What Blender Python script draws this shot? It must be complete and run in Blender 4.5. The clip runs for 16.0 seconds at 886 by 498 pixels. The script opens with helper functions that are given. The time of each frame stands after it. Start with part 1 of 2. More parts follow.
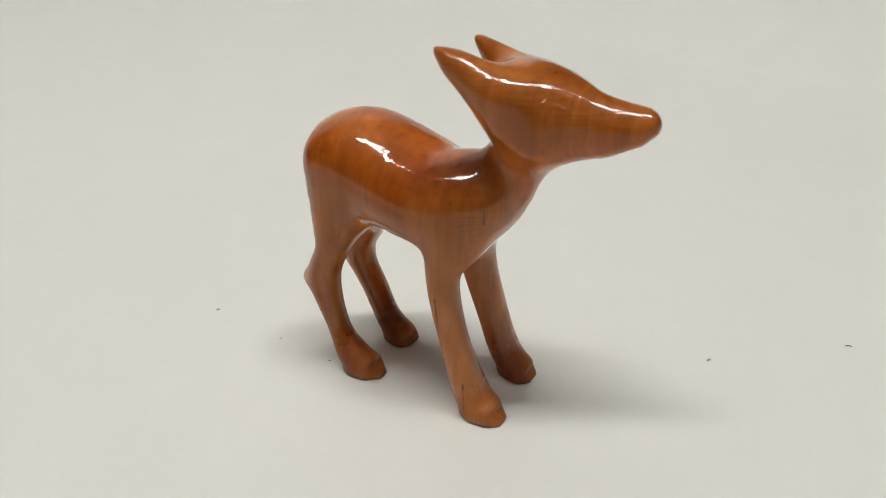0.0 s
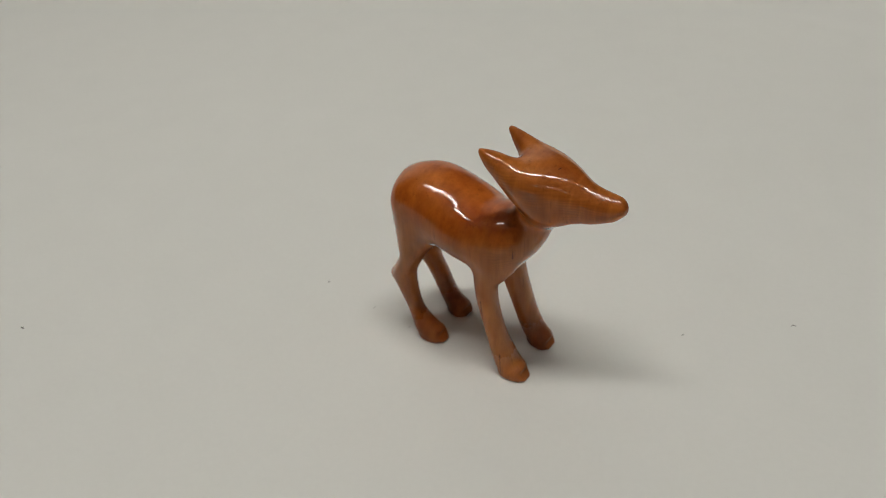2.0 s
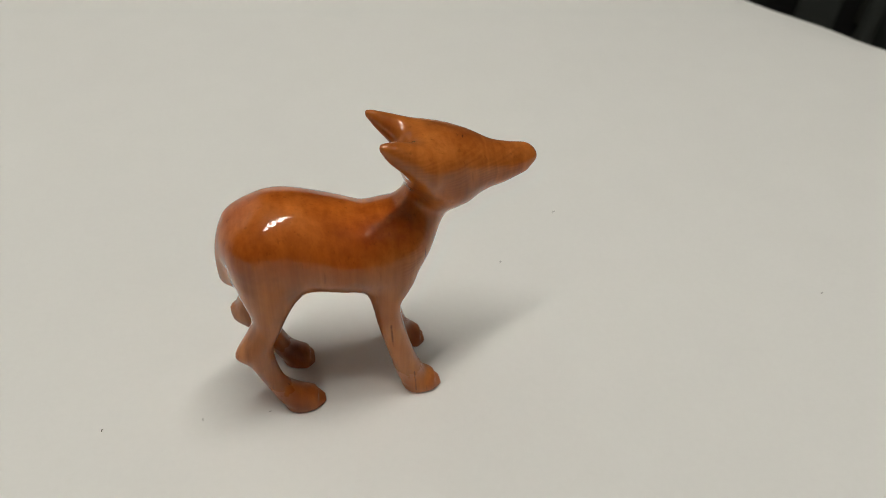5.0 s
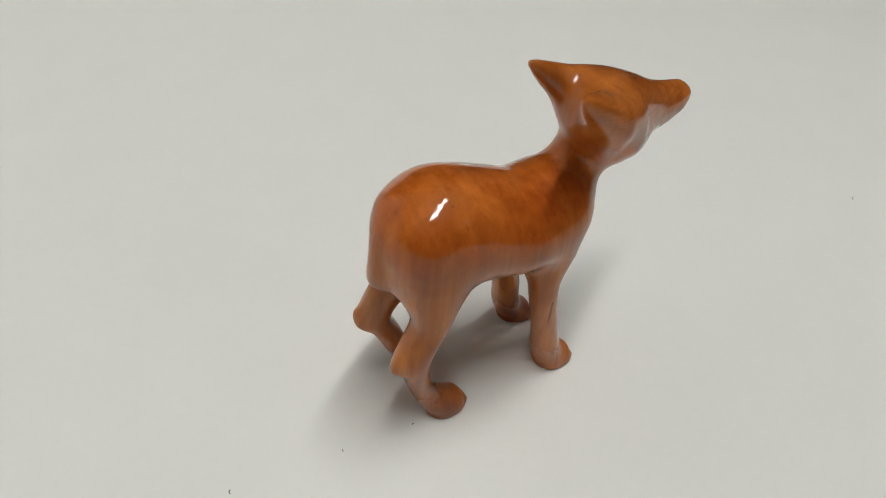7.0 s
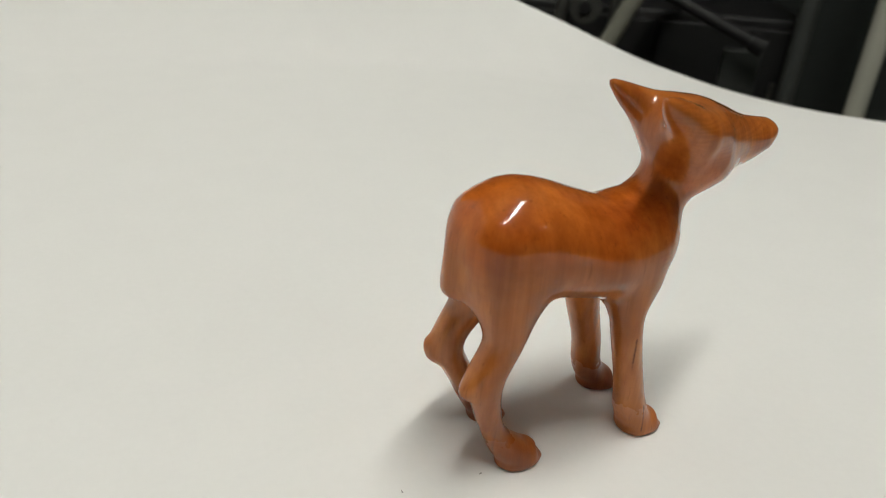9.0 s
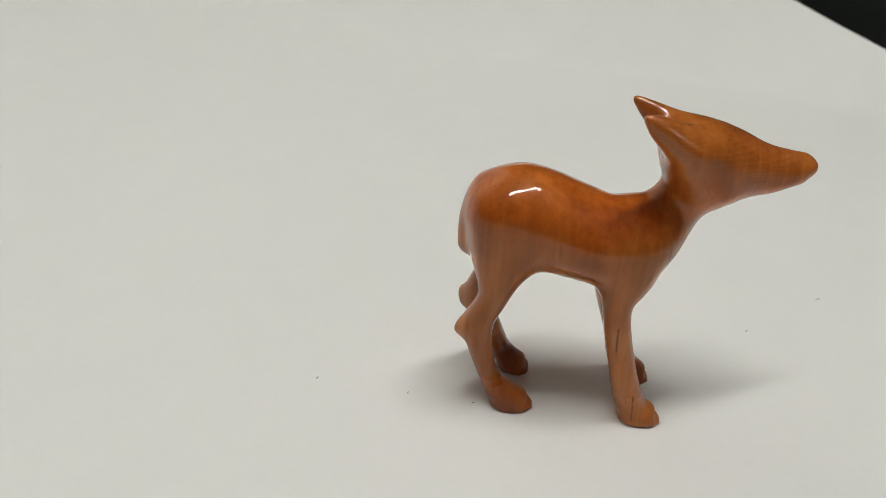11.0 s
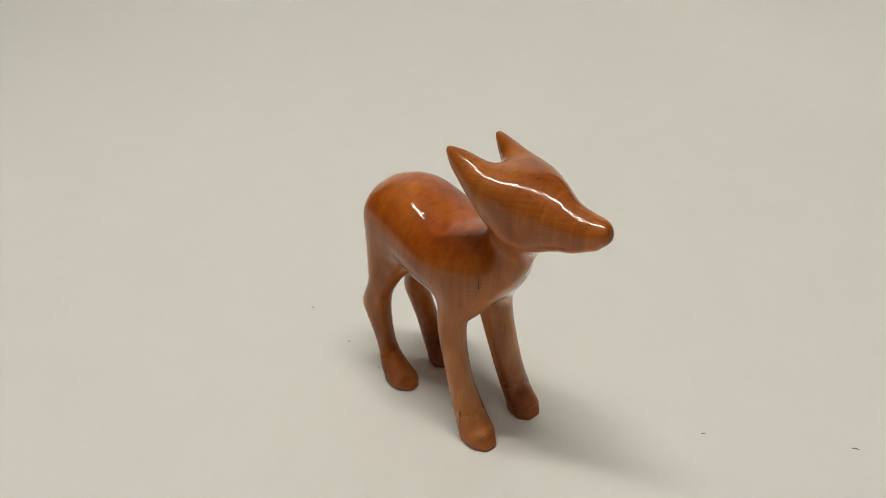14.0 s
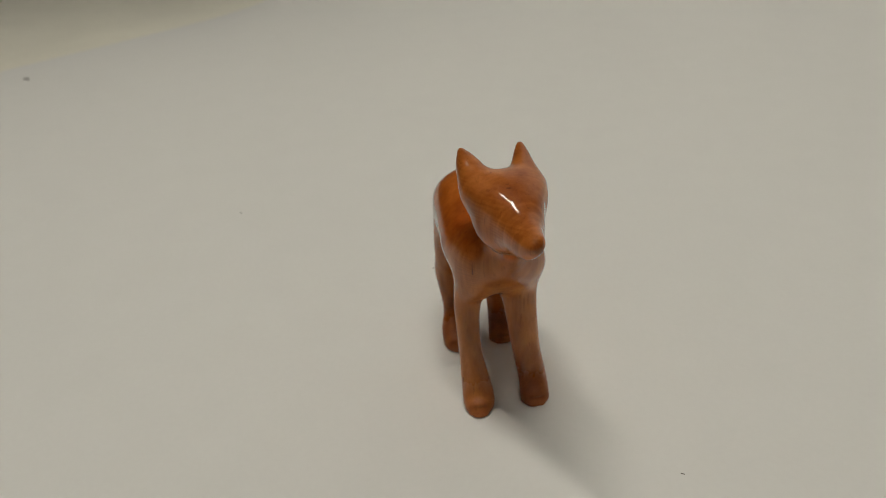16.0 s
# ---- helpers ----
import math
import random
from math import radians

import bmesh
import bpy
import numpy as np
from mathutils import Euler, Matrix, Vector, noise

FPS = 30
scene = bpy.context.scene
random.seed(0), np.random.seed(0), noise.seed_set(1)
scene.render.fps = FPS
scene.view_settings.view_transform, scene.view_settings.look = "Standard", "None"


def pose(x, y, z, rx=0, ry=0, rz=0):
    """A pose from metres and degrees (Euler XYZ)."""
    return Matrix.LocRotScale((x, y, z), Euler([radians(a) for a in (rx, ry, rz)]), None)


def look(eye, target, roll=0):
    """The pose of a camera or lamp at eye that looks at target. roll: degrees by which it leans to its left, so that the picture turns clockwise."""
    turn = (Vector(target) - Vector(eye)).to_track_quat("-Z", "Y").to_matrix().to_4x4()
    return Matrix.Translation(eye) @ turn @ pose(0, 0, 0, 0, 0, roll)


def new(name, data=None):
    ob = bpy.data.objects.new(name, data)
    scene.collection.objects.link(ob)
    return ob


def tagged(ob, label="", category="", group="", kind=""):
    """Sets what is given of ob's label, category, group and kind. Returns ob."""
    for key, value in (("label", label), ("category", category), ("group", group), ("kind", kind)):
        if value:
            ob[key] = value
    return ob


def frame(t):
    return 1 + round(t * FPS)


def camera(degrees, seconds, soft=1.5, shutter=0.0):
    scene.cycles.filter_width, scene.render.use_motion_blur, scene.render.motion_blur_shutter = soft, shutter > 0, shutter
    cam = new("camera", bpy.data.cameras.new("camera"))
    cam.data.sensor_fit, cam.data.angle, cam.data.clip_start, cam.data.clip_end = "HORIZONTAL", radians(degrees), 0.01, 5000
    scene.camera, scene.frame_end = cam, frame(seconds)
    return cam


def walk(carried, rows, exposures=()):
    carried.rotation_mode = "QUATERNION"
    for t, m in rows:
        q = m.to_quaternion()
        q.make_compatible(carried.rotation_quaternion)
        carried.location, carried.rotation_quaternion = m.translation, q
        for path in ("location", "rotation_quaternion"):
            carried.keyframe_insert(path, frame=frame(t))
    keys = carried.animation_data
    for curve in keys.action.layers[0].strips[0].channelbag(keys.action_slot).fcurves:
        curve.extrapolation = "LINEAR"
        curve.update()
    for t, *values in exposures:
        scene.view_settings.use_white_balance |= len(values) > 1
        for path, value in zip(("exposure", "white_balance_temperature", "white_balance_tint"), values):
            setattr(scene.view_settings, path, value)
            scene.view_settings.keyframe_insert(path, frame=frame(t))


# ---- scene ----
cam = camera(65.2, 16.0, soft=0.65, shutter=0.12)
PATH = [
    (0, (0.0852, -0.1393, 0.1264), (-0.0338, 0.0498, 0.0141), -0.46),
    (0.5, (0.1110, -0.1349, 0.1421), (-0.0221, 0.0472, 0.0344), -0.81),
    (1, (0.1287, -0.1498, 0.1721), (-0.0200, 0.0137, 0.0551), -2.82),
    (1.5, (0.1320, -0.1593, 0.1966), (-0.0099, -0.0036, 0.0619), -3.20),
    (2, (0.1189, -0.1731, 0.2061), (-0.0096, -0.0174, 0.0586), -3.83),
    (2.5, (0.0860, -0.1788, 0.2353), (-0.0179, -0.0139, 0.0787), -3.31),
    (3, (0.0415, -0.1834, 0.2338), (-0.0297, -0.0114, 0.0670), -0.91),
    (3.5, (0.0291, -0.1741, 0.2246), (-0.0075, 0.0050, 0.0540), 1.80),
    (5.8, (-0.0761, -0.1441, 0.1841), (0.0130, 0.0331, 0.0319), 4.35),
    (6, (-0.0881, -0.1331, 0.1881), (0.0086, 0.0373, 0.0329), 5.34),
    (6.5, (-0.0934, -0.1144, 0.1835), (0.0136, 0.0419, 0.0204), 6.62),
    (7, (-0.0986, -0.1073, 0.1731), (0.0042, 0.0474, 0.0057), 6.36),
    (7.5, (-0.1072, -0.1050, 0.1663), (-0.0018, 0.0507, 0.0016), 6.78),
    (8, (-0.1091, -0.0976, 0.1625), (-0.0019, 0.0530, -0.0058), 6.91),
    (8.5, (-0.1125, -0.1088, 0.1426), (-0.0007, 0.0566, -0.0080), 6.16),
    (9, (-0.1047, -0.1291, 0.1348), (-0.0149, 0.0750, 0.0218), 3.51),
    (9.5, (-0.0893, -0.1612, 0.1298), (-0.0420, 0.0666, 0.0383), 2.11),
    (9.7, (-0.0853, -0.1682, 0.1288), (-0.0525, 0.0595, 0.0310), 2.51),
    (10.75, (-0.0375, -0.1820, 0.1428), (-0.0500, 0.0360, 0.0305), 2.20),
    (11.8, (0.0118, -0.1873, 0.1568), (-0.0682, 0.0127, 0.0300), 1.74),
    (12, (0.0288, -0.1833, 0.1538), (-0.0645, 0.0107, 0.0267), 0.73),
    (12.5, (0.0477, -0.1758, 0.1567), (-0.0764, 0.0040, 0.0353), -1.68),
    (13, (0.0694, -0.1709, 0.1507), (-0.0600, 0.0020, 0.0248), -0.34),
    (13.5, (0.0915, -0.1441, 0.1545), (-0.0544, 0.0215, 0.0371), -0.56),
    (14, (0.1390, -0.1256, 0.1621), (-0.0303, 0.0161, 0.0448), -0.58),
    (14.5, (0.1567, -0.1209, 0.1672), (-0.0310, -0.0038, 0.0507), -1.59),
    (15, (0.1647, -0.1030, 0.1752), (-0.0366, -0.0098, 0.0600), -2.26),
    (15.5, (0.1967, -0.0659, 0.1711), (-0.0138, 0.0010, 0.0540), -0.64),
    (16, (0.2089, -0.0455, 0.1775), (-0.0077, -0.0139, 0.0567), -3.33),
]
EXPOSURES = [
    (0, 0.12, 6430, 10), (0.5, 0.11, 6350, 11), (1, -0.16, 6450, 12), (1.5, -0.37, 6500, 10), (2, -0.40, 6530, 10), (2.5, -0.50, 6650, 10),
    (3, -0.52, 6750, 10), (3.5, -0.45, 6880, 10), (6, -0.03, 6430, 11), (6.5, -0.05, 6430, 10), (7, -0.02, 6270, 10), (7.5, 0.00, 6270, 10),
    (8, 0.00, 6350, 10), (8.5, 0.05, 6270, 10), (9, 0.15, 6430, 9), (9.5, 0.17, 6620, 6), (12, -0.08, 6150, 12), (12.5, -0.08, 6430, 10),
    (13, -0.07, 6270, 13), (13.5, -0.05, 6350, 10), (14, -0.07, 6800, 10), (14.5, -0.30, 6750, 10), (15, -0.30, 6650, 10), (15.5, -0.37, 6900, 7),
    (16, -0.50, 6850, 10),
]
walk(cam, [(t, look(e, a, r)) for t, e, a, r in PATH], EXPOSURES)
cam.data.dof.use_dof, cam.data.dof.focus_distance, cam.data.dof.aperture_fstop = True, 0.205, 17.0

# ---- world and light ----
world = bpy.data.worlds.new("room_dark")
world.use_nodes = True
world.node_tree.nodes["Background"].inputs[0].default_value = (0.02, 0.02, 0.02, 1)
scene.world = world
LAMP = 53.0          # strength of the ceiling lamps' diffusers


# ---- materials ----
def material(name):
    m = bpy.data.materials.new(name)
    m.use_nodes = True
    nt = m.node_tree
    return m, nt, nt.nodes["Principled BSDF"]


def add(nt, kind, **inputs):
    n = nt.nodes.new(kind)
    for key, value in inputs.items():
        n.inputs[key.replace("_", " ")].default_value = value
    return n


def ramp(nt, source, stops):
    n = nt.nodes.new("ShaderNodeValToRGB")
    e = n.color_ramp.elements
    e[0].position, e[1].position = stops[0][0], stops[-1][0]
    for p, _ in stops[1:-1]:
        e.new(p)
    for i, (_, c) in enumerate(stops):
        e[i].color = (*c, 1)
    nt.links.new(source, n.inputs[0])
    return n


def object_coords(nt, scale):
    co = nt.nodes.new("ShaderNodeTexCoord")
    mp = nt.nodes.new("ShaderNodeMapping")
    mp.inputs["Scale"].default_value = scale
    nt.links.new(co.outputs["Object"], mp.inputs[0])
    return mp.outputs[0]


def speckled(name, color, rough, scale=60.0, amount=0.12, bump=0.05, metallic=0.0):
    """A painted, moulded or metal surface with slight mottling and relief."""
    m, nt, bsdf = material(name)
    co = object_coords(nt, (1, 1, 1))
    a = add(nt, "ShaderNodeTexNoise", Scale=scale, Detail=5.0)
    b = add(nt, "ShaderNodeTexNoise", Scale=scale * 0.09, Detail=3.0)
    nt.links.new(co, a.inputs["Vector"])
    nt.links.new(co, b.inputs["Vector"])
    mix = add(nt, "ShaderNodeMath")
    nt.links.new(a.outputs[0], mix.inputs[0])
    nt.links.new(b.outputs[0], mix.inputs[1])
    half = add(nt, "ShaderNodeMath")
    half.operation = "MULTIPLY"
    half.inputs[1].default_value = 0.5
    nt.links.new(mix.outputs[0], half.inputs[0])
    lo = [c * (1 - amount) for c in color]
    hi = [min(1, c * (1 + amount)) for c in color]
    r = ramp(nt, half.outputs[0], [(0.3, lo), (0.7, hi)])
    nt.links.new(r.outputs[0], bsdf.inputs["Base Color"])
    bp = add(nt, "ShaderNodeBump", Strength=bump, Distance=0.001)
    nt.links.new(a.outputs[0], bp.inputs["Height"])
    nt.links.new(bp.outputs[0], bsdf.inputs["Normal"])
    bsdf.inputs["Roughness"].default_value = rough
    bsdf.inputs["Metallic"].default_value = metallic
    return m


def varnished_wood():
    """Pale hardwood, fibres upright, with growth bands, ripple figure, pores and a few splits, under thick orange varnish."""
    m, nt, bsdf = material("varnished_wood")

    def link(a, b):
        nt.links.new(a, b)

    def noise_at(scale, stretch, detail=3.0):
        n = add(nt, "ShaderNodeTexNoise", Scale=scale, Detail=detail)
        link(object_coords(nt, stretch), n.inputs["Vector"])
        return n.outputs[0]

    def times(color, factor, amount):
        n = nt.nodes.new("ShaderNodeMixRGB")
        n.blend_type = "MULTIPLY"
        n.inputs[0].default_value = amount
        link(color, n.inputs[1])
        link(factor, n.inputs[2])
        return n.outputs[0]

    tone = ramp(nt, noise_at(45.0, (1, 1, 0.35), 4.0), [(0.30, (0.335, 0.077, 0.009)), (0.50, (0.445, 0.118, 0.017)), (0.70, (0.545, 0.167, 0.032))]).outputs[0]
    band = add(nt, "ShaderNodeTexWave", Scale=62.0, Distortion=7.0, Detail=3.0)
    band.inputs["Detail Scale"].default_value = 1.2
    link(object_coords(nt, (1, 0.5, 0.10)), band.inputs["Vector"])
    tone = times(tone, ramp(nt, band.outputs[0], [(0.0, (0.86, 0.83, 0.80)), (0.6, (1.0, 1.0, 1.0)), (1.0, (0.93, 0.92, 0.90))]).outputs[0], 0.6)
    blotch = noise_at(95.0, (1, 1, 0.7), 5.0)
    tone = times(tone, ramp(nt, blotch, [(0.34, (0.74, 0.66, 0.60)), (0.55, (1.0, 1.0, 1.0)), (0.72, (1.08, 1.12, 1.12))]).outputs[0], 0.55)
    fibre = noise_at(1400.0, (1, 1, 0.03), 4.0)
    tone = times(tone, ramp(nt, fibre, [(0.32, (0.74, 0.70, 0.66)), (0.55, (1.0, 1.0, 1.0))]).outputs[0], 0.32)
    pores = noise_at(620.0, (1, 1, 0.06), 2.0)
    tone = times(tone, ramp(nt, pores, [(0.27, (0.45, 0.40, 0.36)), (0.36, (1.0, 1.0, 1.0))]).outputs[0], 0.4)
    # ripple figure, in a few patches: shoulder, cheek, side of the muzzle
    at = object_coords(nt, (1000, 1000, 1000))

    def math_node(op, one, two):
        n = nt.nodes.new("ShaderNodeMath")
        n.operation = op
        for slot, value in ((0, one), (1, two)):
            if isinstance(value, float):
                n.inputs[slot].default_value = value
            else:
                link(value, n.inputs[slot])
        return n.outputs[0]

    def away_from(p):
        n = nt.nodes.new("ShaderNodeVectorMath")
        n.operation = "DISTANCE"
        n.inputs[1].default_value = p
        link(at, n.inputs[0])
        return n.outputs["Value"]

    ripple = add(nt, "ShaderNodeTexWave", Scale=270.0, Distortion=13.0, Detail=3.0)
    ripple.bands_direction = "Z"
    ripple.inputs["Detail Scale"].default_value = 0.8
    link(object_coords(nt, (0.3, 0.3, 1)), ripple.inputs["Vector"])
    waver = noise_at(300.0, (1, 1, 1), 2.0)
    patch = None
    for p, reach in (((10.9, -9.4, 57.5), 8.5), ((22.1, -8.0, 86.0), 7.0), ((32.5, -3.0, 83.0), 6.5), ((12.0, -8.5, 90.5), 6.0),
                     ((28.0, -2.5, 88.0), 6.5), ((39.0, 0.5, 84.5), 6.0), ((6.0, -7.5, 94.0), 5.0)):
        spot = math_node("MULTIPLY_ADD", waver, 6.0)
        spot.node.inputs[2].default_value = -3.0
        near = math_node("ADD", spot, away_from(p))
        near = ramp(nt, math_node("DIVIDE", near, reach), [(0.45, (1, 1, 1)), (1.0, (0, 0, 0))]).outputs[0]
        patch = near if patch is None else math_node("MAXIMUM", patch, near)
    figure = nt.nodes.new("ShaderNodeMixRGB")
    figure.inputs[1].default_value = (1, 1, 1, 1)
    link(patch, figure.inputs[0])
    link(ramp(nt, ripple.outputs[0], [(0.2, (0.80, 0.74, 0.68)), (0.8, (1.12, 1.12, 1.10))]).outputs[0], figure.inputs[2])
    tone = times(tone, figure.outputs[0], 0.36)

    # darker patches: base of the neck, thigh, behind the jaw, crown
    # the two low on the left legs put the far side's shade into colour
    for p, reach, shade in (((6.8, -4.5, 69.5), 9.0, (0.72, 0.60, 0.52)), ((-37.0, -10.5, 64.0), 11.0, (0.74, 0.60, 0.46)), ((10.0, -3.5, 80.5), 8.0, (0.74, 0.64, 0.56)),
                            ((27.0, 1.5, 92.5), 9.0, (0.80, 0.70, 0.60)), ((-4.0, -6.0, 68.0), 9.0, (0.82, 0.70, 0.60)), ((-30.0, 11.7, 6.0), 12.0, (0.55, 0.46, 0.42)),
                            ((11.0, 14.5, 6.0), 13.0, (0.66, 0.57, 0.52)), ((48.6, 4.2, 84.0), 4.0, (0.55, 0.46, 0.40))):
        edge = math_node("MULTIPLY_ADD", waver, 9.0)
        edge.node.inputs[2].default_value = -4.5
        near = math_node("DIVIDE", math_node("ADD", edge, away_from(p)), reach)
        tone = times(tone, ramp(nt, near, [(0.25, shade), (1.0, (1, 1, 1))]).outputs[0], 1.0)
    grain = noise_at(230.0, (1, 1, 0.07), 3.0)
    tone = times(tone, ramp(nt, grain, [(0.34, (0.82, 0.75, 0.66)), (0.52, (1, 1, 1)), (0.70, (1.10, 1.12, 1.12))]).outputs[0], 0.85)

    # painted reflections: pale paper veil on legs and belly, redder dark-ceiling tone along the back
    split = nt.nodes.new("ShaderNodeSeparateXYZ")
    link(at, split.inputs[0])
    tint_height = math_node("MULTIPLY_ADD", noise_at(70.0, (1, 1, 0.4), 3.0), 34.0)
    link(split.outputs[2], tint_height.node.inputs[2])
    tone = times(tone, ramp(nt, math_node("DIVIDE", tint_height, 120.0), [(0.20, (0.93, 0.98, 1.05)), (0.36, (1.06, 1.23, 1.70)), (0.52, (1.06, 1.23, 1.70)), (0.62, (1.02, 1.13, 1.30)), (0.70, (1.10, 0.98, 0.70)), (0.78, (1.12, 1.03, 0.80)), (0.85, (1.14, 1.28, 1.55)), (0.93, (1.20, 1.38, 1.7))]).outputs[0], 1.0)

    # pale upright streaks across the muzzle
    swayed = math_node("MULTIPLY_ADD", noise_at(120.0, (1, 1, 1), 2.0), 2.2)
    link(split.outputs[0], swayed.node.inputs[2])
    streak = ramp(nt, math_node("DIVIDE", math_node("SUBTRACT", swayed, 31.0), 17.0),
                  [(0.10, (1, 1, 1)), (0.145, (1.22, 1.28, 1.4)), (0.19, (1, 1, 1)), (0.30, (1, 1, 1)), (0.345, (1.2, 1.26, 1.35)), (0.40, (1, 1, 1)),
                   (0.46, (0.86, 0.82, 0.78)), (0.54, (1, 1, 1)), (0.60, (1.16, 1.2, 1.25)), (0.64, (1, 1, 1)), (0.8, (0.9, 0.87, 0.84)), (0.9, (1, 1, 1))]).outputs[0]
    tone = times(tone, streak, 0.9)

    # splits: thin dark lines from a to b (mm)
    wob = add(nt, "ShaderNodeTexNoise", Scale=500.0, Detail=2.0)
    link(object_coords(nt, (1, 1, 1)), wob.inputs["Vector"])
    def vec(op, one, two):
        n = nt.nodes.new("ShaderNodeVectorMath")
        n.operation = op
        for slot, value in ((0, one), (1, two)):
            if isinstance(value, (tuple, float)):
                n.inputs[3 if op == "SCALE" and slot else slot].default_value = value
            else:
                link(value, n.inputs[3 if op == "SCALE" and slot else slot])
        return n

    for a, c, width in (((13.9, -7.7, 61.8), (13.8, -7.6, 56.9), 0.30), ((2.7, -12.7, 35.5), (3.5, -12.3, 25.2), 0.42),
                        ((10.8, -11.9, 11.5), (11.5, -12.3, 2.5), 0.30), ((25.4, 1.5, 92.6), (26.8, 8.0, 91.4), 0.30),
                        ((8.9, 15.4, 20.4), (11.5, 14.0, 13.0), 0.35), ((-31.0, -9.3, 16.0), (-30.0, -9.3, 9.5), 0.35)):
        ab = tuple(q - p for p, q in zip(a, c))
        square = sum(v * v for v in ab)
        d = vec("SUBTRACT", at, a).outputs[0]
        along = nt.nodes.new("ShaderNodeMath")
        along.operation, along.use_clamp = "MULTIPLY", True
        along.inputs[1].default_value = 1 / square
        link(vec("DOT_PRODUCT", d, ab).outputs["Value"], along.inputs[0])
        foot = vec("SCALE", ab, along.outputs[0])
        gap = vec("LENGTH", vec("SUBTRACT", d, foot.outputs[0]).outputs[0], (0.0, 0.0, 0.0)).outputs["Value"]
        rough_gap = nt.nodes.new("ShaderNodeMath")
        rough_gap.operation = "MULTIPLY_ADD"
        rough_gap.inputs[1].default_value = 0.6
        link(wob.outputs[0], rough_gap.inputs[0])
        link(gap, rough_gap.inputs[2])
        tone = times(tone, ramp(nt, rough_gap.outputs[0], [(0.18 + width * 0.6, (0.22, 0.16, 0.12)), (0.38 + width, (1, 1, 1))]).outputs[0], 0.85)
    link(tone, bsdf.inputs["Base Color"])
    bsdf.inputs["Roughness"].default_value = 0.42
    bsdf.inputs["Specular IOR Level"].default_value = 0.05
    bsdf.inputs["Coat Weight"].default_value = 1.0
    # varnish worn dull on the hooves
    worn = math_node("MULTIPLY_ADD", waver, 10.0)
    link(split.outputs[2], worn.node.inputs[2])
    dull = ramp(nt, math_node("DIVIDE", worn, 40.0), [(0.26, (0.55, 0.55, 0.55)), (0.50, (0.018, 0.018, 0.018))]).outputs[0]
    link(math_node("MAXIMUM", dull, math_node("MULTIPLY", patch, 0.12)), bsdf.inputs["Coat Roughness"])
    bsdf.inputs["Coat IOR"].default_value = 1.48
    # carving facets, fibre ends and brush marks under the varnish
    scratch = add(nt, "ShaderNodeTexWave", Scale=400.0, Distortion=5.0, Detail=2.0)
    scratch.inputs["Detail Scale"].default_value = 1.5
    link(object_coords(nt, (1, 0.35, 0.3)), scratch.inputs["Vector"])
    layer = None
    for height, distance in ((noise_at(230.0, (1, 1, 1), 2.0), 0.00018), (noise_at(1100.0, (1, 1, 0.5), 2.0), 0.000016),
                             (math_node("MULTIPLY", ripple.outputs[0], patch), 0.000016), (noise_at(2600.0, (1, 1, 0.3), 2.0), 0.000005),
                             (math_node("MULTIPLY", scratch.outputs[0], noise_at(90.0, (1, 1, 1), 1.0)), 0.000008)):
        bump = add(nt, "ShaderNodeBump", Strength=1.0, Distance=distance)
        link(height, bump.inputs["Height"])
        if layer:
            link(layer.outputs[0], bump.inputs["Normal"])
        layer = bump
    link(layer.outputs[0], bsdf.inputs["Coat Normal"])
    return m


WOOD = varnished_wood()
PAPER = speckled("white_paper", (0.80, 0.80, 0.775), 0.75, 400.0, 0.015, 0.04)
LAMINATE = speckled("beige_laminate", (0.84, 0.82, 0.72), 0.6, 120.0, 0.05)
WALL = speckled("grey_wall_paint", (0.48, 0.48, 0.45), 0.8, 30.0, 0.08)
FLOOR = speckled("floor_vinyl", (0.16, 0.15, 0.13), 0.5, 30.0, 0.2)
CEILING = speckled("ceiling_paint", (0.56, 0.57, 0.57), 0.9, 30.0, 0.05)
BLACK = speckled("black_plastic", (0.012, 0.012, 0.012), 0.5, 60.0, 0.2)
GREEN = speckled("dark_green_paint", (0.030, 0.036, 0.032), 0.6, 30.0, 0.1)
STEEL = speckled("pale_painted_steel", (0.30, 0.30, 0.24), 0.4, 60.0, 0.08)
DULL = speckled("dull_grey_steel", (0.055, 0.055, 0.048), 0.5, 60.0, 0.15)
CREAM = speckled("cream_enamel", (0.55, 0.55, 0.46), 0.45, 60.0, 0.05)
PANEL = speckled("grey_panel_paint", (0.05, 0.055, 0.05), 0.6, 40.0, 0.1)
LINT = speckled("dark_lint", (0.18, 0.17, 0.16), 0.9, 300.0, 0.2)

GLOW, glow_nt, glow_bsdf = material("lit_diffuser")
glow_bsdf.inputs["Base Color"].default_value = (0.8, 0.8, 0.8, 1)
glow_bsdf.inputs["Emission Color"].default_value = (1.0, 0.97, 0.90, 1)
glow_bsdf.inputs["Emission Strength"].default_value = LAMP


# ---- mesh helpers ----
def mesh_object(name, bm, mat, parent=None, smooth=False):
    me = bpy.data.meshes.new(name)
    bm.normal_update()
    bm.to_mesh(me)
    bm.free()
    me.materials.append(mat)
    if smooth:
        me.polygons.foreach_set("use_smooth", [True] * len(me.polygons))
    ob = new(name, me)
    ob.parent = parent
    return ob


def part(name, bm, mat, parent, label="", smooth=False):
    ob = mesh_object(name, bm, mat, parent, smooth)
    if label:
        ob["label"] = label
    return ob


def box(size, centre=(0, 0, 0), bevel=0.0):
    bm = bmesh.new()
    bmesh.ops.create_cube(bm, size=1.0, matrix=Matrix.Translation(centre) @ Matrix.Diagonal((*size, 1)))
    if bevel:
        bmesh.ops.bevel(bm, geom=bm.edges[:], offset=bevel, segments=2, profile=0.5, affect="EDGES")
    return bm


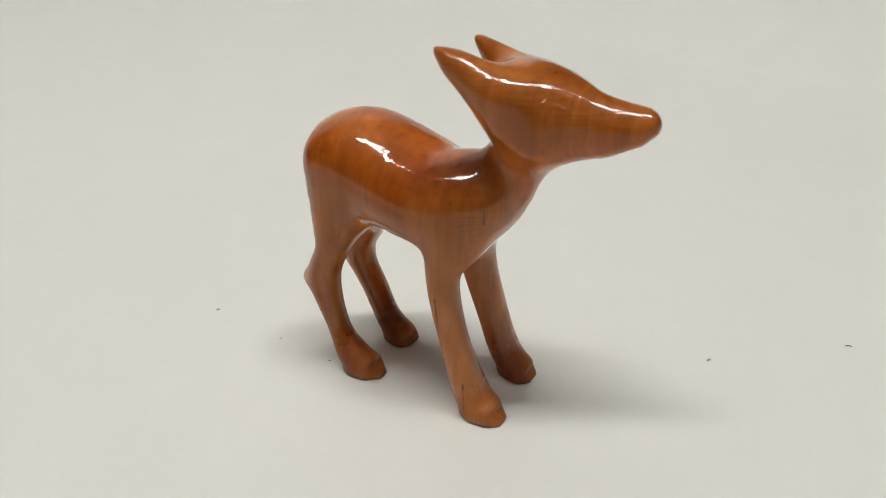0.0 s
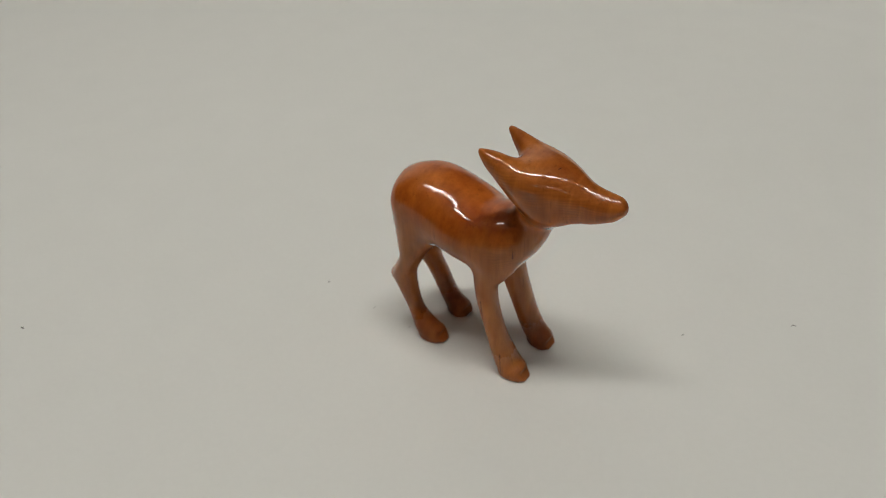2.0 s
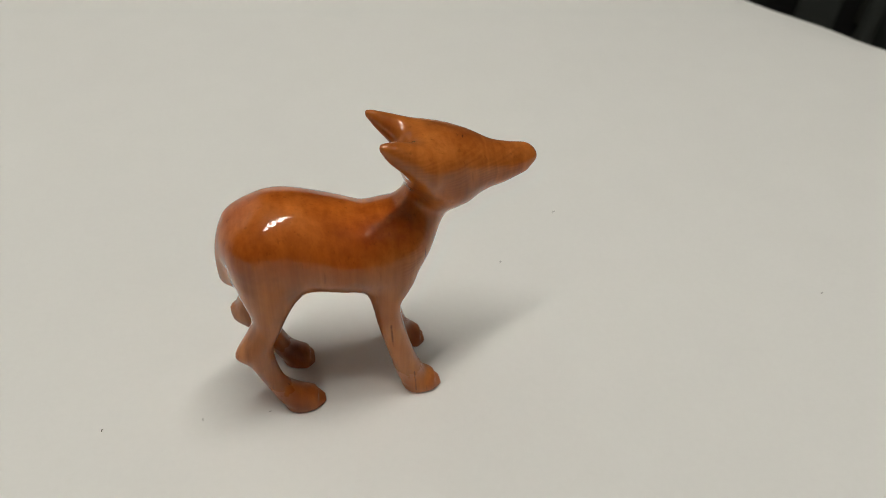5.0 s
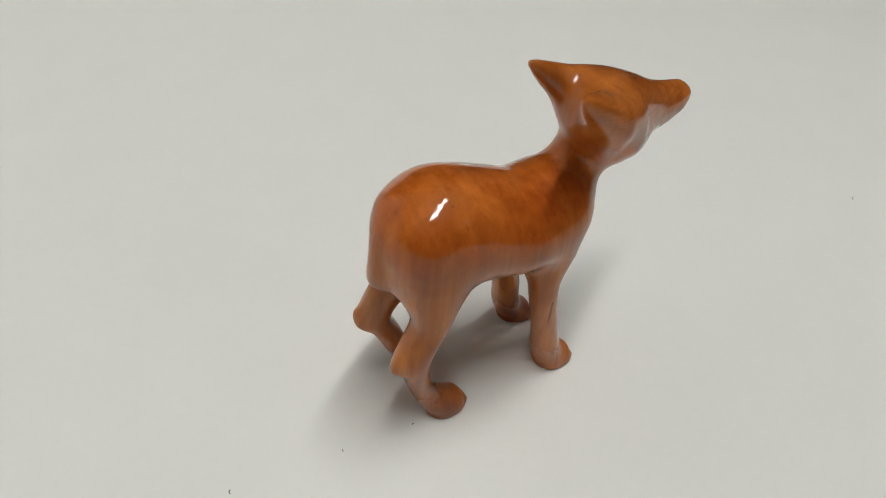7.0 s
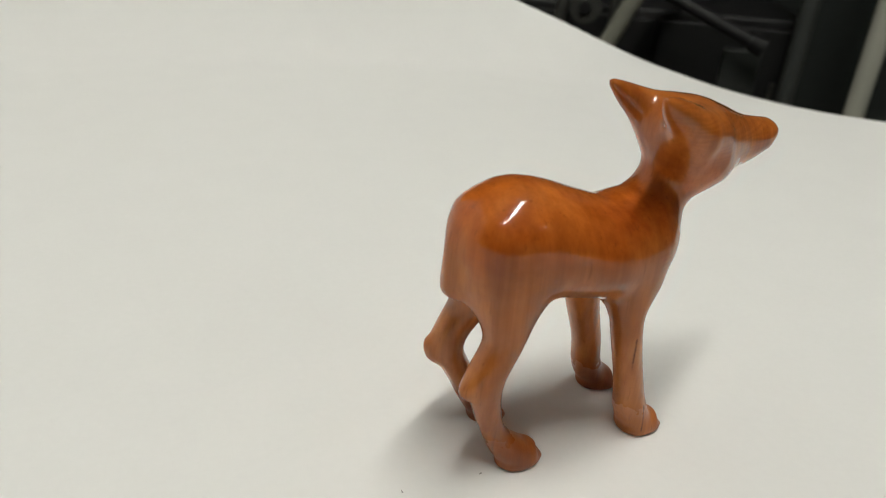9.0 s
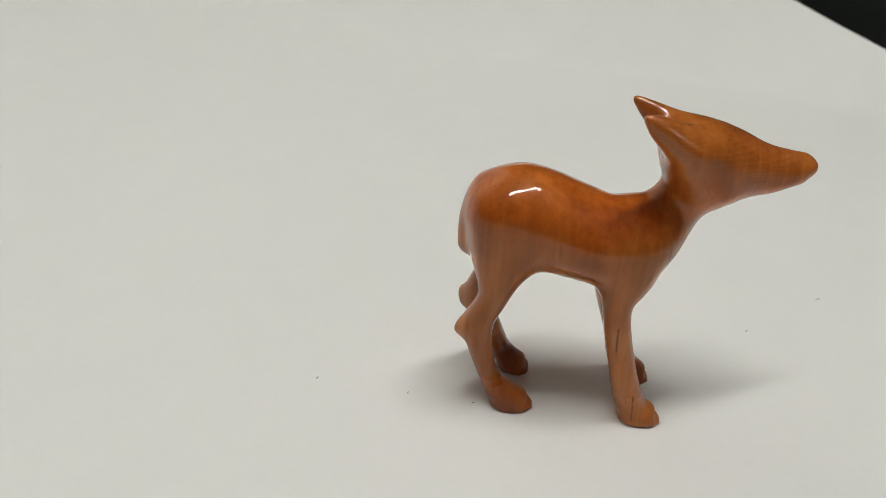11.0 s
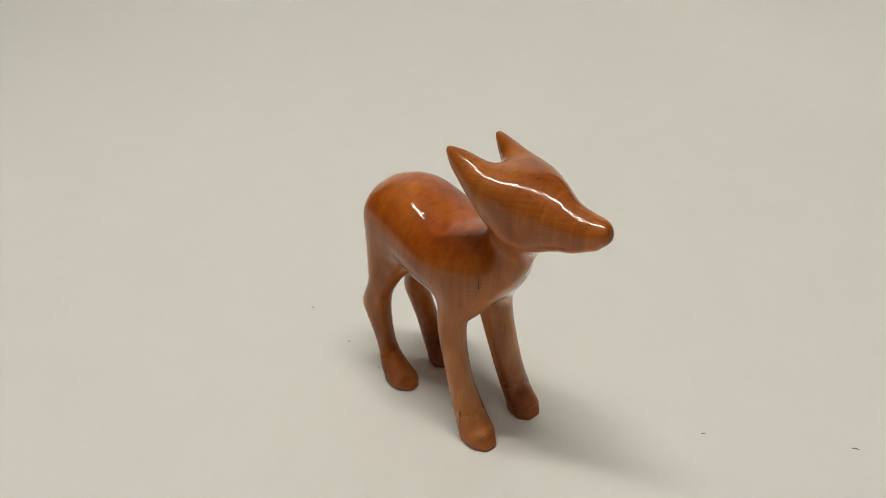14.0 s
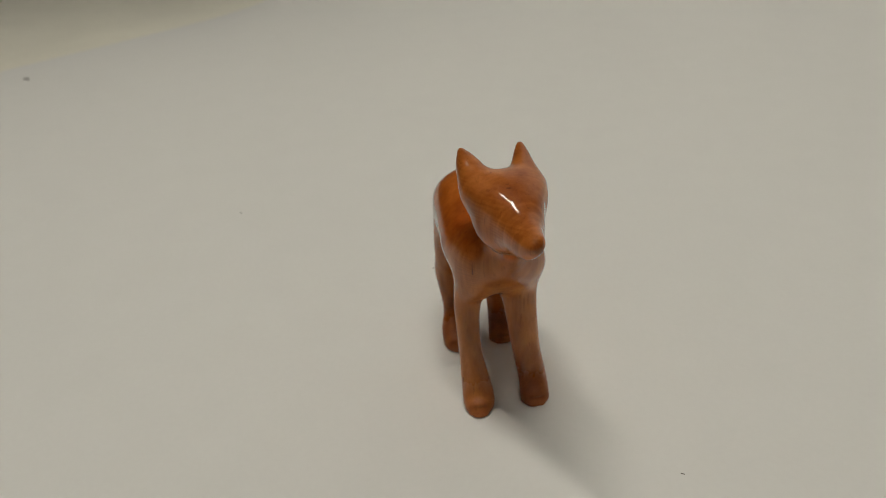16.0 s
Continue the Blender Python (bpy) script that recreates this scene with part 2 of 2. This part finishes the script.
def tube(a, b, radius, sides=16):
    a, b = Vector(a), Vector(b)
    bm = bmesh.new()
    turn = (b - a).to_track_quat("Z", "Y").to_matrix().to_4x4()
    bmesh.ops.create_cone(bm, cap_ends=True, segments=sides, radius1=radius, radius2=radius, depth=(b - a).length,
                          matrix=Matrix.Translation((a + b) / 2) @ turn)
    return bm


# ---- the plan: the table's own axes, turned against the figure ----
N = Vector((0.67, 0.742, 0))     # across the table
K = Vector((-0.742, 0.67, 0))    # along the table


def on_table(s, k, z=0.0):
    p = N * s + K * k
    return Vector((p.x, p.y, z))


TURN = Matrix(((N.x, K.x, 0, 0), (N.y, K.y, 0, 0), (0, 0, 1, 0), (0, 0, 0, 1)))

# ---- room ----
FLOOR_Z, CEIL_Z = -0.75, 1.85
tagged(mesh_object("floor", box((9, 9, 0.1), (0, 0, FLOOR_Z - 0.05)), FLOOR), "grey-beige vinyl floor of a dim room", "floor", kind="structure")
tagged(mesh_object("ceiling", box((9, 9, 0.1), (0, 0, CEIL_Z + 0.05)), CEILING), "plain grey ceiling above the table", "ceiling", kind="structure")
for nm, sz, ce in (("wall_north", (9, 0.1, 2.6), (0, 4.55, 0.55)), ("wall_south", (9, 0.1, 2.6), (0, -4.55, 0.55)),
                   ("wall_east", (0.1, 9, 2.6), (4.55, 0, 0.55)), ("wall_west", (0.1, 9, 2.6), (-4.55, 0, 0.55))):
    tagged(mesh_object(nm, box(sz, ce), WALL), "plain grey painted wall of the room", "wall", kind="structure")


# ---- ceiling lamps ----
def ceiling_lamp(length, width):
    lamp = new("ceiling_light")
    part("housing", box((length, width + 0.05, 0.05), (0, 0, 0.035), 0.006), STEEL, lamp, "pale painted steel housing")
    part("diffuser", box((length - 0.03, width, 0.018), (0, 0, 0.0), 0.004), GLOW, lamp, "glowing white diffuser")
    return tagged(lamp, "long white fluorescent ceiling light, switched on", "ceiling light", "ceiling lights")


lamp = ceiling_lamp(1.34, 0.095)
lamp.matrix_basis = pose(0.022, -0.136, CEIL_Z - 0.062, 0, 0, 35)
spot = ceiling_lamp(0.20, 0.07)
spot.matrix_basis = pose(1.7, -1.8, CEIL_Z - 0.062, 0, 0, -47)
tagged(spot, "short white fluorescent ceiling light, switched on")

# ---- table and paper ----
table = new("table")
table.matrix_basis = TURN
part("tabletop", box((2.5, 2.2, 0.03), (-0.825, 0.05, -0.0153), 0.004), LAMINATE, table, "beige laminate tabletop")
for s in (-1.98, 0.33):
    for k in (-1.0, 1.2):
        part("leg", box((0.05, 0.05, 0.72), (s, k, -0.39), 0.004), STEEL, table)
tagged(table, "large beige laminate table under the white paper", "table")


def smooth(a, c, v):
    u = min(1.0, max(0.0, (v - a) / (c - a)))
    return u * u * (3 - 2 * u)


def swept(run):
    """Place and height along the table: the far side sweeps up in a gentle curve and then hangs almost upright."""
    n = 240
    k = height = 0.0
    for i in range(n):
        v = (i + 0.5) / n * run
        a = (v - 0.42) ** 2 / 0.36 if v < 0.64 else 0.1344 + (v - 0.64) / 0.32
        a = min(a, radians(84)) if v > 0.42 else 0.0
        k += math.cos(a) * run / n
        height += math.sin(a) * run / n
    return k, height


def rim(k):
    """Where the sheet ends past the table's edge, and how high: rising towards the sweep, sagging at the other corner."""
    z = np.mean([np.interp(k + d, (-0.5, -0.36, -0.27, -0.22, -0.17, -0.12, -0.05, 0.02, 0.05, 0.10, 0.16, 0.24, 0.28, 0.34, 0.5, 0.8),
                           (-0.006, -0.018, -0.0285, -0.0325, -0.0275, -0.015, -0.008, 0.008, 0.0155, 0.035, 0.053, 0.082, 0.108, 0.145, 0.215, 0.29))
                 for d in (-0.03, -0.015, 0.0, 0.015, 0.03)])
    return 0.508 - 0.02 * k, float(z)


def paper():
    """The sheet lies flat, sweeps up at the far side and curls past the table's edge."""
    bm = bmesh.new()
    columns = []
    for run in np.linspace(-0.85, 2.4, 180):
        k, lift = swept(run)
        end, height = rim(min(k, 0.6))
        foot, power = 0.435 - 0.155 * smooth(0.15, 0.5, k), 1.3 + 0.7 * smooth(0.15, 0.4, k)
        column = [(s, 0.0) for s in np.linspace(-0.74, foot - 0.01, 20)]
        column += [(foot + u * (end - foot), height * u ** power) for u in np.linspace(0.0, 1.0, 16)]
        columns.append([bm.verts.new(on_table(s, k, z + lift + 0.0003)) for s, z in column])
    for a, c in zip(columns[:-1], columns[1:]):
        for i in range(len(a) - 1):
            bm.faces.new((a[i], a[i + 1], c[i + 1], c[i]))
    ob = mesh_object("paper_backdrop", bm, PAPER, smooth=True)
    mod = ob.modifiers.new("thickness", "SOLIDIFY")
    mod.thickness, mod.offset = 0.0003, -1
    ob.modifiers.new("even_shading", "WEIGHTED_NORMAL")
    return tagged(ob, "large sheet of plain white paper, flat on the table and swept up behind", "paper")


paper()


# ---- dim things across the room; u runs along them, w behind them, z up from the floor ----
def far_place(u, w, z):
    return Vector((0.8 * u + 0.6 * w, -0.6 * u + 0.8 * w, z))


FAR = Matrix(((0.8, 0.6, 0, 0), (-0.6, 0.8, 0, 0), (0, 0, 1, FLOOR_Z), (0, 0, 0, 1)))


def easel():
    stand = new("folding_stand")
    stand.matrix_basis = FAR
    part("brace", tube((-0.324, 1.30, 0.0), (0.176, 1.31, 1.12), 0.0175), STEEL, stand, "pale painted steel tube")
    part("leg", tube((-0.225, 1.33, 0.0), (-0.07, 1.34, 1.25), 0.012), DULL, stand)
    part("leg", tube((-0.02, 1.36, 0.0), (-0.045, 1.36, 1.25), 0.011), DULL, stand)
    part("crossbar", tube((-0.17, 1.335, 0.45), (-0.02, 1.36, 0.45), 0.009), DULL, stand)
    knob = part("knob", tube((-0.089, 1.325, 0.707), (-0.089, 1.295, 0.707), 0.031, 32), DULL, stand, "round grey knob")
    part("hub", tube((-0.089, 1.296, 0.707), (-0.089, 1.288, 0.707), 0.012, 24), BLACK, knob)
    part("spindle", tube((-0.089, 1.324, 0.707), (-0.10, 1.345, 0.705), 0.007), DULL, stand)
    tagged(stand, "folding stand of pale and dull steel tubes with a knob", "stand")


def rack():
    frame_ = new("storage_rack")
    frame_.matrix_basis = FAR
    part("post", tube((0.446, 1.30, 0.0), (0.440, 1.30, 1.7), 0.019, 24), CREAM, frame_, "cream enamelled tube")
    part("post", tube((0.320, 1.33, 0.0), (0.324, 1.33, 1.7), 0.017, 24), PANEL, frame_)
    for z in (0.30, 1.45):
        part("crossbar", tube((0.322, 1.33, z), (0.443, 1.30, z), 0.010), DULL, frame_)
    part("side_panel", box((0.075, 0.02, 0.40), (0.235, 1.40, 0.44), 0.004), PANEL, frame_)
    part("shelf", box((0.22, 0.16, 0.02), (0.30, 1.42, 0.25), 0.003), DULL, frame_)
    arm = part("arm", tube((0.06, 1.36, 0.74), (0.25, 1.34, 0.66), 0.013), BLACK, frame_, "black tapered arm")
    part("grip", tube((0.235, 1.342, 0.667), (0.262, 1.339, 0.655), 0.018), BLACK, arm)
    tagged(frame_, "storage rack with cream and grey posts, in shade", "rack")


def cabinet():
    case = new("low_cabinet")
    case.matrix_basis = FAR
    part("body", box((0.62, 0.40, 0.66), (0.06, 1.72, 0.36), 0.006), BLACK, case)
    part("plinth", box((0.58, 0.36, 0.03), (0.06, 1.72, 0.015)), BLACK, case)
    for u in (-0.095, 0.215):
        door = part("door", box((0.30, 0.018, 0.62), (u, 1.508, 0.36), 0.003), BLACK, case)
        part("handle", tube((u + 0.11, 1.492, 0.44), (u + 0.11, 1.492, 0.56), 0.006), DULL, door)
    tagged(case, "low black cabinet with two doors, in shade", "cabinet")


def partition():
    screen = new("room_divider")
    screen.matrix_basis = FAR
    for i in range(5):
        u = -1.24 + 0.62 * i
        leaf = part("panel", box((0.60, 0.03, 1.75), (u, 2.3, 0.93), 0.004), GREEN if i % 2 else BLACK, screen)
        part("rail", box((0.60, 0.045, 0.03), (u, 2.3, 0.035), 0.003), DULL, leaf)
    for i in range(6):
        part("post", tube((-1.55 + 0.62 * i, 2.29, 0.0), (-1.55 + 0.62 * i, 2.29, 1.85), 0.014), DULL, screen)
    tagged(screen, "dark room divider of black and green panels", "room divider")


easel()
rack()
cabinet()
partition()


# ---- lint on the paper ----
def lint(x, y, length, turn, width=0.00022):
    c = bpy.data.curves.new("lint_fibre", "CURVE")
    c.dimensions, c.bevel_depth, c.bevel_resolution = "3D", width, 2
    sp = c.splines.new("BEZIER")
    sp.bezier_points.add(2)
    for p, (u, v) in zip(sp.bezier_points, ((-0.5, 0.0), (0.0, 0.14), (0.5, -0.04))):
        p.co = (u * length, v * length, width)
        p.handle_left_type = p.handle_right_type = "AUTO"
    shape = new("lint_curve", c)
    me = bpy.data.meshes.new_from_object(shape.evaluated_get(bpy.context.evaluated_depsgraph_get()))
    bpy.data.objects.remove(shape)
    me.materials.append(LINT)
    ob = new("lint_fibre", me)
    ob.matrix_basis = pose(x, y, 0.0004, 0, 0, turn)
    tagged(ob, "tiny dark fibre of lint lying on white paper", "lint", "lint on the paper")


for x, y, length, turn, width in ((0.0613, 0.0505, 0.0012, 60, 0.00014), (0.0968, 0.0810, 0.0020, 30, 0.00014), (-0.0590, -0.0090, 0.0009, 100, 0.00010),
                                  (-0.0376, -0.0100, 0.0008, 20, 0.00010), (0.1895, 0.0070, 0.0012, 40, 0.00014), (-0.0901, -0.0072, 0.0011, 80, 0.00016),
                                  (-0.1849, -0.1101, 0.0018, 10, 0.00022), (-0.5938, -0.3666, 0.0055, 70, 0.00080)):
    lint(x, y, length, turn, width)


# ---- the carved fawn ----
def limb(blend, *nodes):
    """A rounded limb along nodes (x, y, z, radius, in mm, and width to height) that melts into the rest over blend mm."""
    p = np.array(nodes)
    q = np.vstack([2 * p[0] - p[1], p, 2 * p[-1] - p[-2]])
    line = []
    for i in range(len(p) - 1):
        a, b, c, d = q[i:i + 4]
        for u in np.arange(6) / 6:
            line.append(0.5 * (2 * b + (c - a) * u + (2 * a - 5 * b + 4 * c - d) * u * u + (3 * b - a - 3 * c + d) * u ** 3))
    return np.array(line + [p[-1]]), blend


FAWN = [
    limb(0, (-33.8, 0.9, 64.3, 10.4, 1.28), (-27.7, 2.8, 63.9, 13.1, 1.20), (-14.0, 3.2, 59.1, 13.4, 1.27), (-5.8, 2.0, 57.8, 12.1, 1.31), (1.2, 2.2, 59.6, 10.1, 1.20), (9.7, 3.9, 64.9, 6.1, 1.13), (17.1, 5.2, 71.9, 7.2, 1.03), (22.2, 3.1, 79.0, 9.0, 1.15)),  # barrel
    limb(12, (1.0, 2.7, 54.5, 7.6, 1.18), (8.2, 3.6, 59.1, 9.0, 1.41), (13.4, 4.4, 61.7, 5.9, 1.01)),  # chest
    limb(9, (16.8, 3.5, 84.8, 9.1, 1.30), (21.3, 3.5, 84.3, 8.9, 0.90), (34.1, 4.2, 80.4, 6.3, 0.96), (44.3, 2.6, 80.5, 1.7, 1.09)),  # head
    limb(8, (1.2, -7.6, 96.5, 1.2, 1.01), (6.9, -6.2, 92.7, 3.7, 1.10), (15.3, -4.3, 87.6, 4.6, 1.19), (23.5, -1.3, 87.0, 2.7, 1.03), (34.3, 1.6, 83.3, 1.7, 1.03), (47.5, 3.4, 83.4, 1.3, 1.06)),  # right ear
    limb(8, (0.2, 12.3, 96.3, 1.1, 1.08), (7.1, 11.4, 91.8, 3.6, 0.97), (14.9, 10.4, 87.9, 4.6, 1.15), (24.7, 8.7, 88.1, 3.1, 1.10), (33.8, 5.2, 85.2, 2.4, 1.04), (45.4, 5.2, 84.8, 1.4, 0.88)),  # left ear
    limb(6, (-38.2, 4.2, 67.9, 5.1, 1.22), (-43.5, 2.2, 60.4, 2.5, 1.09), (-44.0, 2.9, 51.0, 2.3, 1.12)),  # tail
    limb(12, (-32.2, -4.1, 52.1, 9.0, 0.99), (-33.9, -7.6, 40.1, 4.6, 1.28), (-37.9, -8.2, 28.8, 4.3, 1.16), (-34.5, -7.7, 13.1, 3.1, 1.12), (-28.9, -8.3, 5.0, 4.2, 1.15), (-22.2, -7.8, 1.2, 3.9, 1.22)),  # right hind leg
    limb(12, (-31.8, 9.2, 53.9, 8.9, 1.09), (-32.0, 10.3, 46.0, 6.7, 1.12), (-35.2, 10.9, 39.6, 4.8, 1.20), (-40.0, 11.1, 28.7, 4.0, 1.17), (-35.1, 11.7, 16.3, 3.6, 1.17), (-30.3, 11.7, 6.6, 3.5, 1.25), (-23.5, 11.6, -0.3, 4.7, 1.19)),  # left hind leg
    limb(12, (4.7, -4.6, 48.2, 5.5, 1.09), (2.2, -7.6, 39.7, 4.1, 1.17), (5.9, -8.0, 22.1, 3.9, 1.05), (11.7, -6.7, 4.5, 4.4, 1.28), (18.1, -7.3, 1.4, 3.5, 1.36)),  # right foreleg
    limb(12, (3.9, 11.1, 53.1, 7.0, 1.11), (1.2, 12.1, 39.2, 4.8, 1.32), (6.0, 12.9, 20.7, 4.0, 1.32), (10.1, 14.8, 6.6, 4.2, 1.23), (17.2, 14.1, 0.6, 3.8, 1.40)),  # left foreleg
    limb(5, (-39.5, -8.0, 29.6, 3.0, 0.93), (-41.7, -8.5, 28.2, 2.9, 0.96), (-44.1, -8.9, 27.4, 1.2, 0.97)),  # right hock
    limb(5, (-40.4, 11.8, 29.0, 3.0, 0.97), (-43.0, 11.8, 25.9, 2.9, 1.01), (-44.9, 12.4, 28.6, 1.4, 0.95)),  # left hock
]


CARVED = [      # from, to, how proud, how wide, in mm
    ((-9.0, -8.2, 68.9), (2.0, -8.6, 67.0), 0.28, 1.6),
]


def fawn_field(step, low, high):
    """Signed distance to the figure on a grid of that step, in mm."""
    axes = [np.arange(a, b + step, step) for a, b in zip(low, high)]
    field = np.full([len(a) for a in axes], 50.0)
    for line, blend in FAWN:
        pad = line[:, 3].max() * max(1, line[:, 4].max()) + blend + 3
        span = [(np.searchsorted(ax, line[:, i].min() - pad), np.searchsorted(ax, line[:, i].max() + pad)) for i, ax in enumerate(axes)]
        cut = tuple(slice(*s) for s in span)
        pts = np.stack(np.meshgrid(*[ax[c] for ax, c in zip(axes, cut)], indexing="ij"), -1)
        near = np.full(pts.shape[:3], 50.0)
        for a, b in zip(line[:-1], line[1:]):
            reach = max(a[3], b[3]) * max(1, a[4], b[4]) + blend + 2
            lo = [np.searchsorted(ax[c], min(a[i], b[i]) - reach) for i, (ax, c) in enumerate(zip(axes, cut))]
            hi = [np.searchsorted(ax[c], max(a[i], b[i]) + reach) for i, (ax, c) in enumerate(zip(axes, cut))]
            sub = tuple(slice(l, h) for l, h in zip(lo, hi))
            ab, d = b[:3] - a[:3], pts[sub] - a[:3]
            t = np.clip(d @ ab / (ab @ ab), 0, 1)
            e = d - t[..., None] * ab
            wide = a[4] + t * (b[4] - a[4])
            dist = np.sqrt((e * e).sum(-1) + e[..., 1] ** 2 * (1 / wide ** 2 - 1)) - (a[3] + t * (b[3] - a[3]))
            near[sub] = np.minimum(near[sub], dist)
        old = field[cut]
        if blend:
            h = np.maximum(blend - np.abs(old - near), 0) / blend
            field[cut] = np.minimum(old, near) - h * h * h * blend / 6
        else:
            field[cut] = np.minimum(old, near)
    for line, _ in FAWN[6:10]:       # hooves: toe cut to a slope and two cheeks
        c, r, wide = line[-1][:3], line[-1][3], line[-1][4]
        reach = (r + 3, r * wide + 2, r + 1.5)
        cut = tuple(slice(np.searchsorted(ax, c[i] - reach[i]), np.searchsorted(ax, c[i] + reach[i])) for i, ax in enumerate(axes))
        d = np.stack(np.meshgrid(*[ax[s] for ax, s in zip(axes, cut)], indexing="ij"), -1) - c
        for n, shaved in (((0.60, 0.0, 0.80), 2.1), ((0.60, 0.77, 0.22), 1.0), ((0.60, -0.77, 0.22), 1.0)):
            far = math.sqrt((r * n[0]) ** 2 + (r * wide * n[1]) ** 2 + (r * n[2]) ** 2)
            field[cut] = np.maximum(field[cut], d @ np.array(n) - far + shaved - 2.0 * np.maximum(0.0, d[..., 2] - r + 1.5) - 2.0 * np.maximum(0.0, -d[..., 0]))
    sole = np.searchsorted(axes[2], 2.3)      # hooves are cut square underneath
    field[:, :, :sole] = np.minimum(field[:, :, :sole], field[:, :, sole:sole + 1])
    field = np.maximum(field, -axes[2][None, None, :])
    for a, b, proud, reach in CARVED:      # low ridges left by the knife
        a, b = np.array(a), np.array(b)
        cut = tuple(slice(np.searchsorted(ax, min(a[i], b[i]) - 3 * reach), np.searchsorted(ax, max(a[i], b[i]) + 3 * reach)) for i, ax in enumerate(axes))
        d = np.stack(np.meshgrid(*[ax[c] for ax, c in zip(axes, cut)], indexing="ij"), -1) - a
        t = np.clip(d @ (b - a) / ((b - a) @ (b - a)), 0, 1)
        e = d - t[..., None] * (b - a)
        field[cut] -= proud * np.exp(-(e * e).sum(-1) / (2 * reach * reach))
    for _ in range(1):      # sanded smooth
        for ax in range(3):
            f = np.swapaxes(field, 0, ax)
            f[1:-1] = 0.25 * f[:-2] + 0.5 * f[1:-1] + 0.25 * f[2:]
    return axes, field - 0.12


def skin_of(axes, field):
    """Vertices and quads of the zero surface, one vertex in each cell that it crosses."""
    inside = field < 0
    crossing = np.zeros([n - 1 for n in field.shape], bool)
    total = np.zeros(crossing.shape + (3,))
    count = np.zeros(crossing.shape)
    corner = [(i, j, k) for i in (0, 1) for j in (0, 1) for k in (0, 1)]

    def at(values, c):
        return values[tuple(slice(o, n - 1 + o) for o, n in zip(c, field.shape))]

    for c in corner:
        for ax in range(3):
            if c[ax] == 0:
                d = tuple(1 if i == ax else o for i, o in enumerate(c))
                f0, f1 = at(field, c), at(field, d)
                hit = (f0 < 0) != (f1 < 0)
                w = np.where(hit, f0 / np.where(hit, f0 - f1, 1), 0)
                crossing |= hit
                count += hit
                for i in range(3):
                    total[..., i] += np.where(hit, w if i == ax else c[i], 0)
    cells = np.argwhere(crossing)
    number = np.full(crossing.shape, -1)
    number[crossing] = np.arange(len(cells))
    step = axes[0][1] - axes[0][0]
    verts = (cells + total[crossing] / count[crossing][:, None]) * step + [ax[0] for ax in axes]
    quads = []
    for ax in range(3):
        lo = [slice(1, -1)] * 3
        lo[ax] = slice(0, -1)
        hi = list(lo)
        hi[ax] = slice(1, None)
        a, b = inside[tuple(lo)], inside[tuple(hi)]
        u, v = (ax + 1) % 3, (ax + 2) % 3
        for way in (True, False):
            e = np.argwhere(a & ~b if way else ~a & b)
            base = e + [0 if i == ax else 1 for i in range(3)]
            ring = []
            for du, dv in ((1, 1), (0, 1), (0, 0), (1, 0)):
                cell = base.copy()
                cell[:, u] -= du
                cell[:, v] -= dv
                ring.append(number[cell[:, 0], cell[:, 1], cell[:, 2]])
            ring = np.stack(ring, 1)
            quads.append(ring if way else ring[:, ::-1])
    return verts, np.vstack(quads)


def fawn():
    axes, field = fawn_field(0.7, (-54, -22, -2.1), (54, 28, 104))
    verts, quads = skin_of(axes, field)
    me = bpy.data.meshes.new("deer_figurine")
    me.from_pydata((verts * 0.001).tolist(), [], quads.tolist())
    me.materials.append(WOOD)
    me.polygons.foreach_set("use_smooth", [True] * len(me.polygons))
    ob = new("deer_figurine", me)
    ob.location.z = 0.0004
    mod = ob.modifiers.new("sanded", "SMOOTH")
    mod.factor, mod.iterations = 0.5, 4
    return tagged(ob, "carved wooden fawn figurine, glossy orange-brown varnish, standing on white paper", "figurine")


fawn()
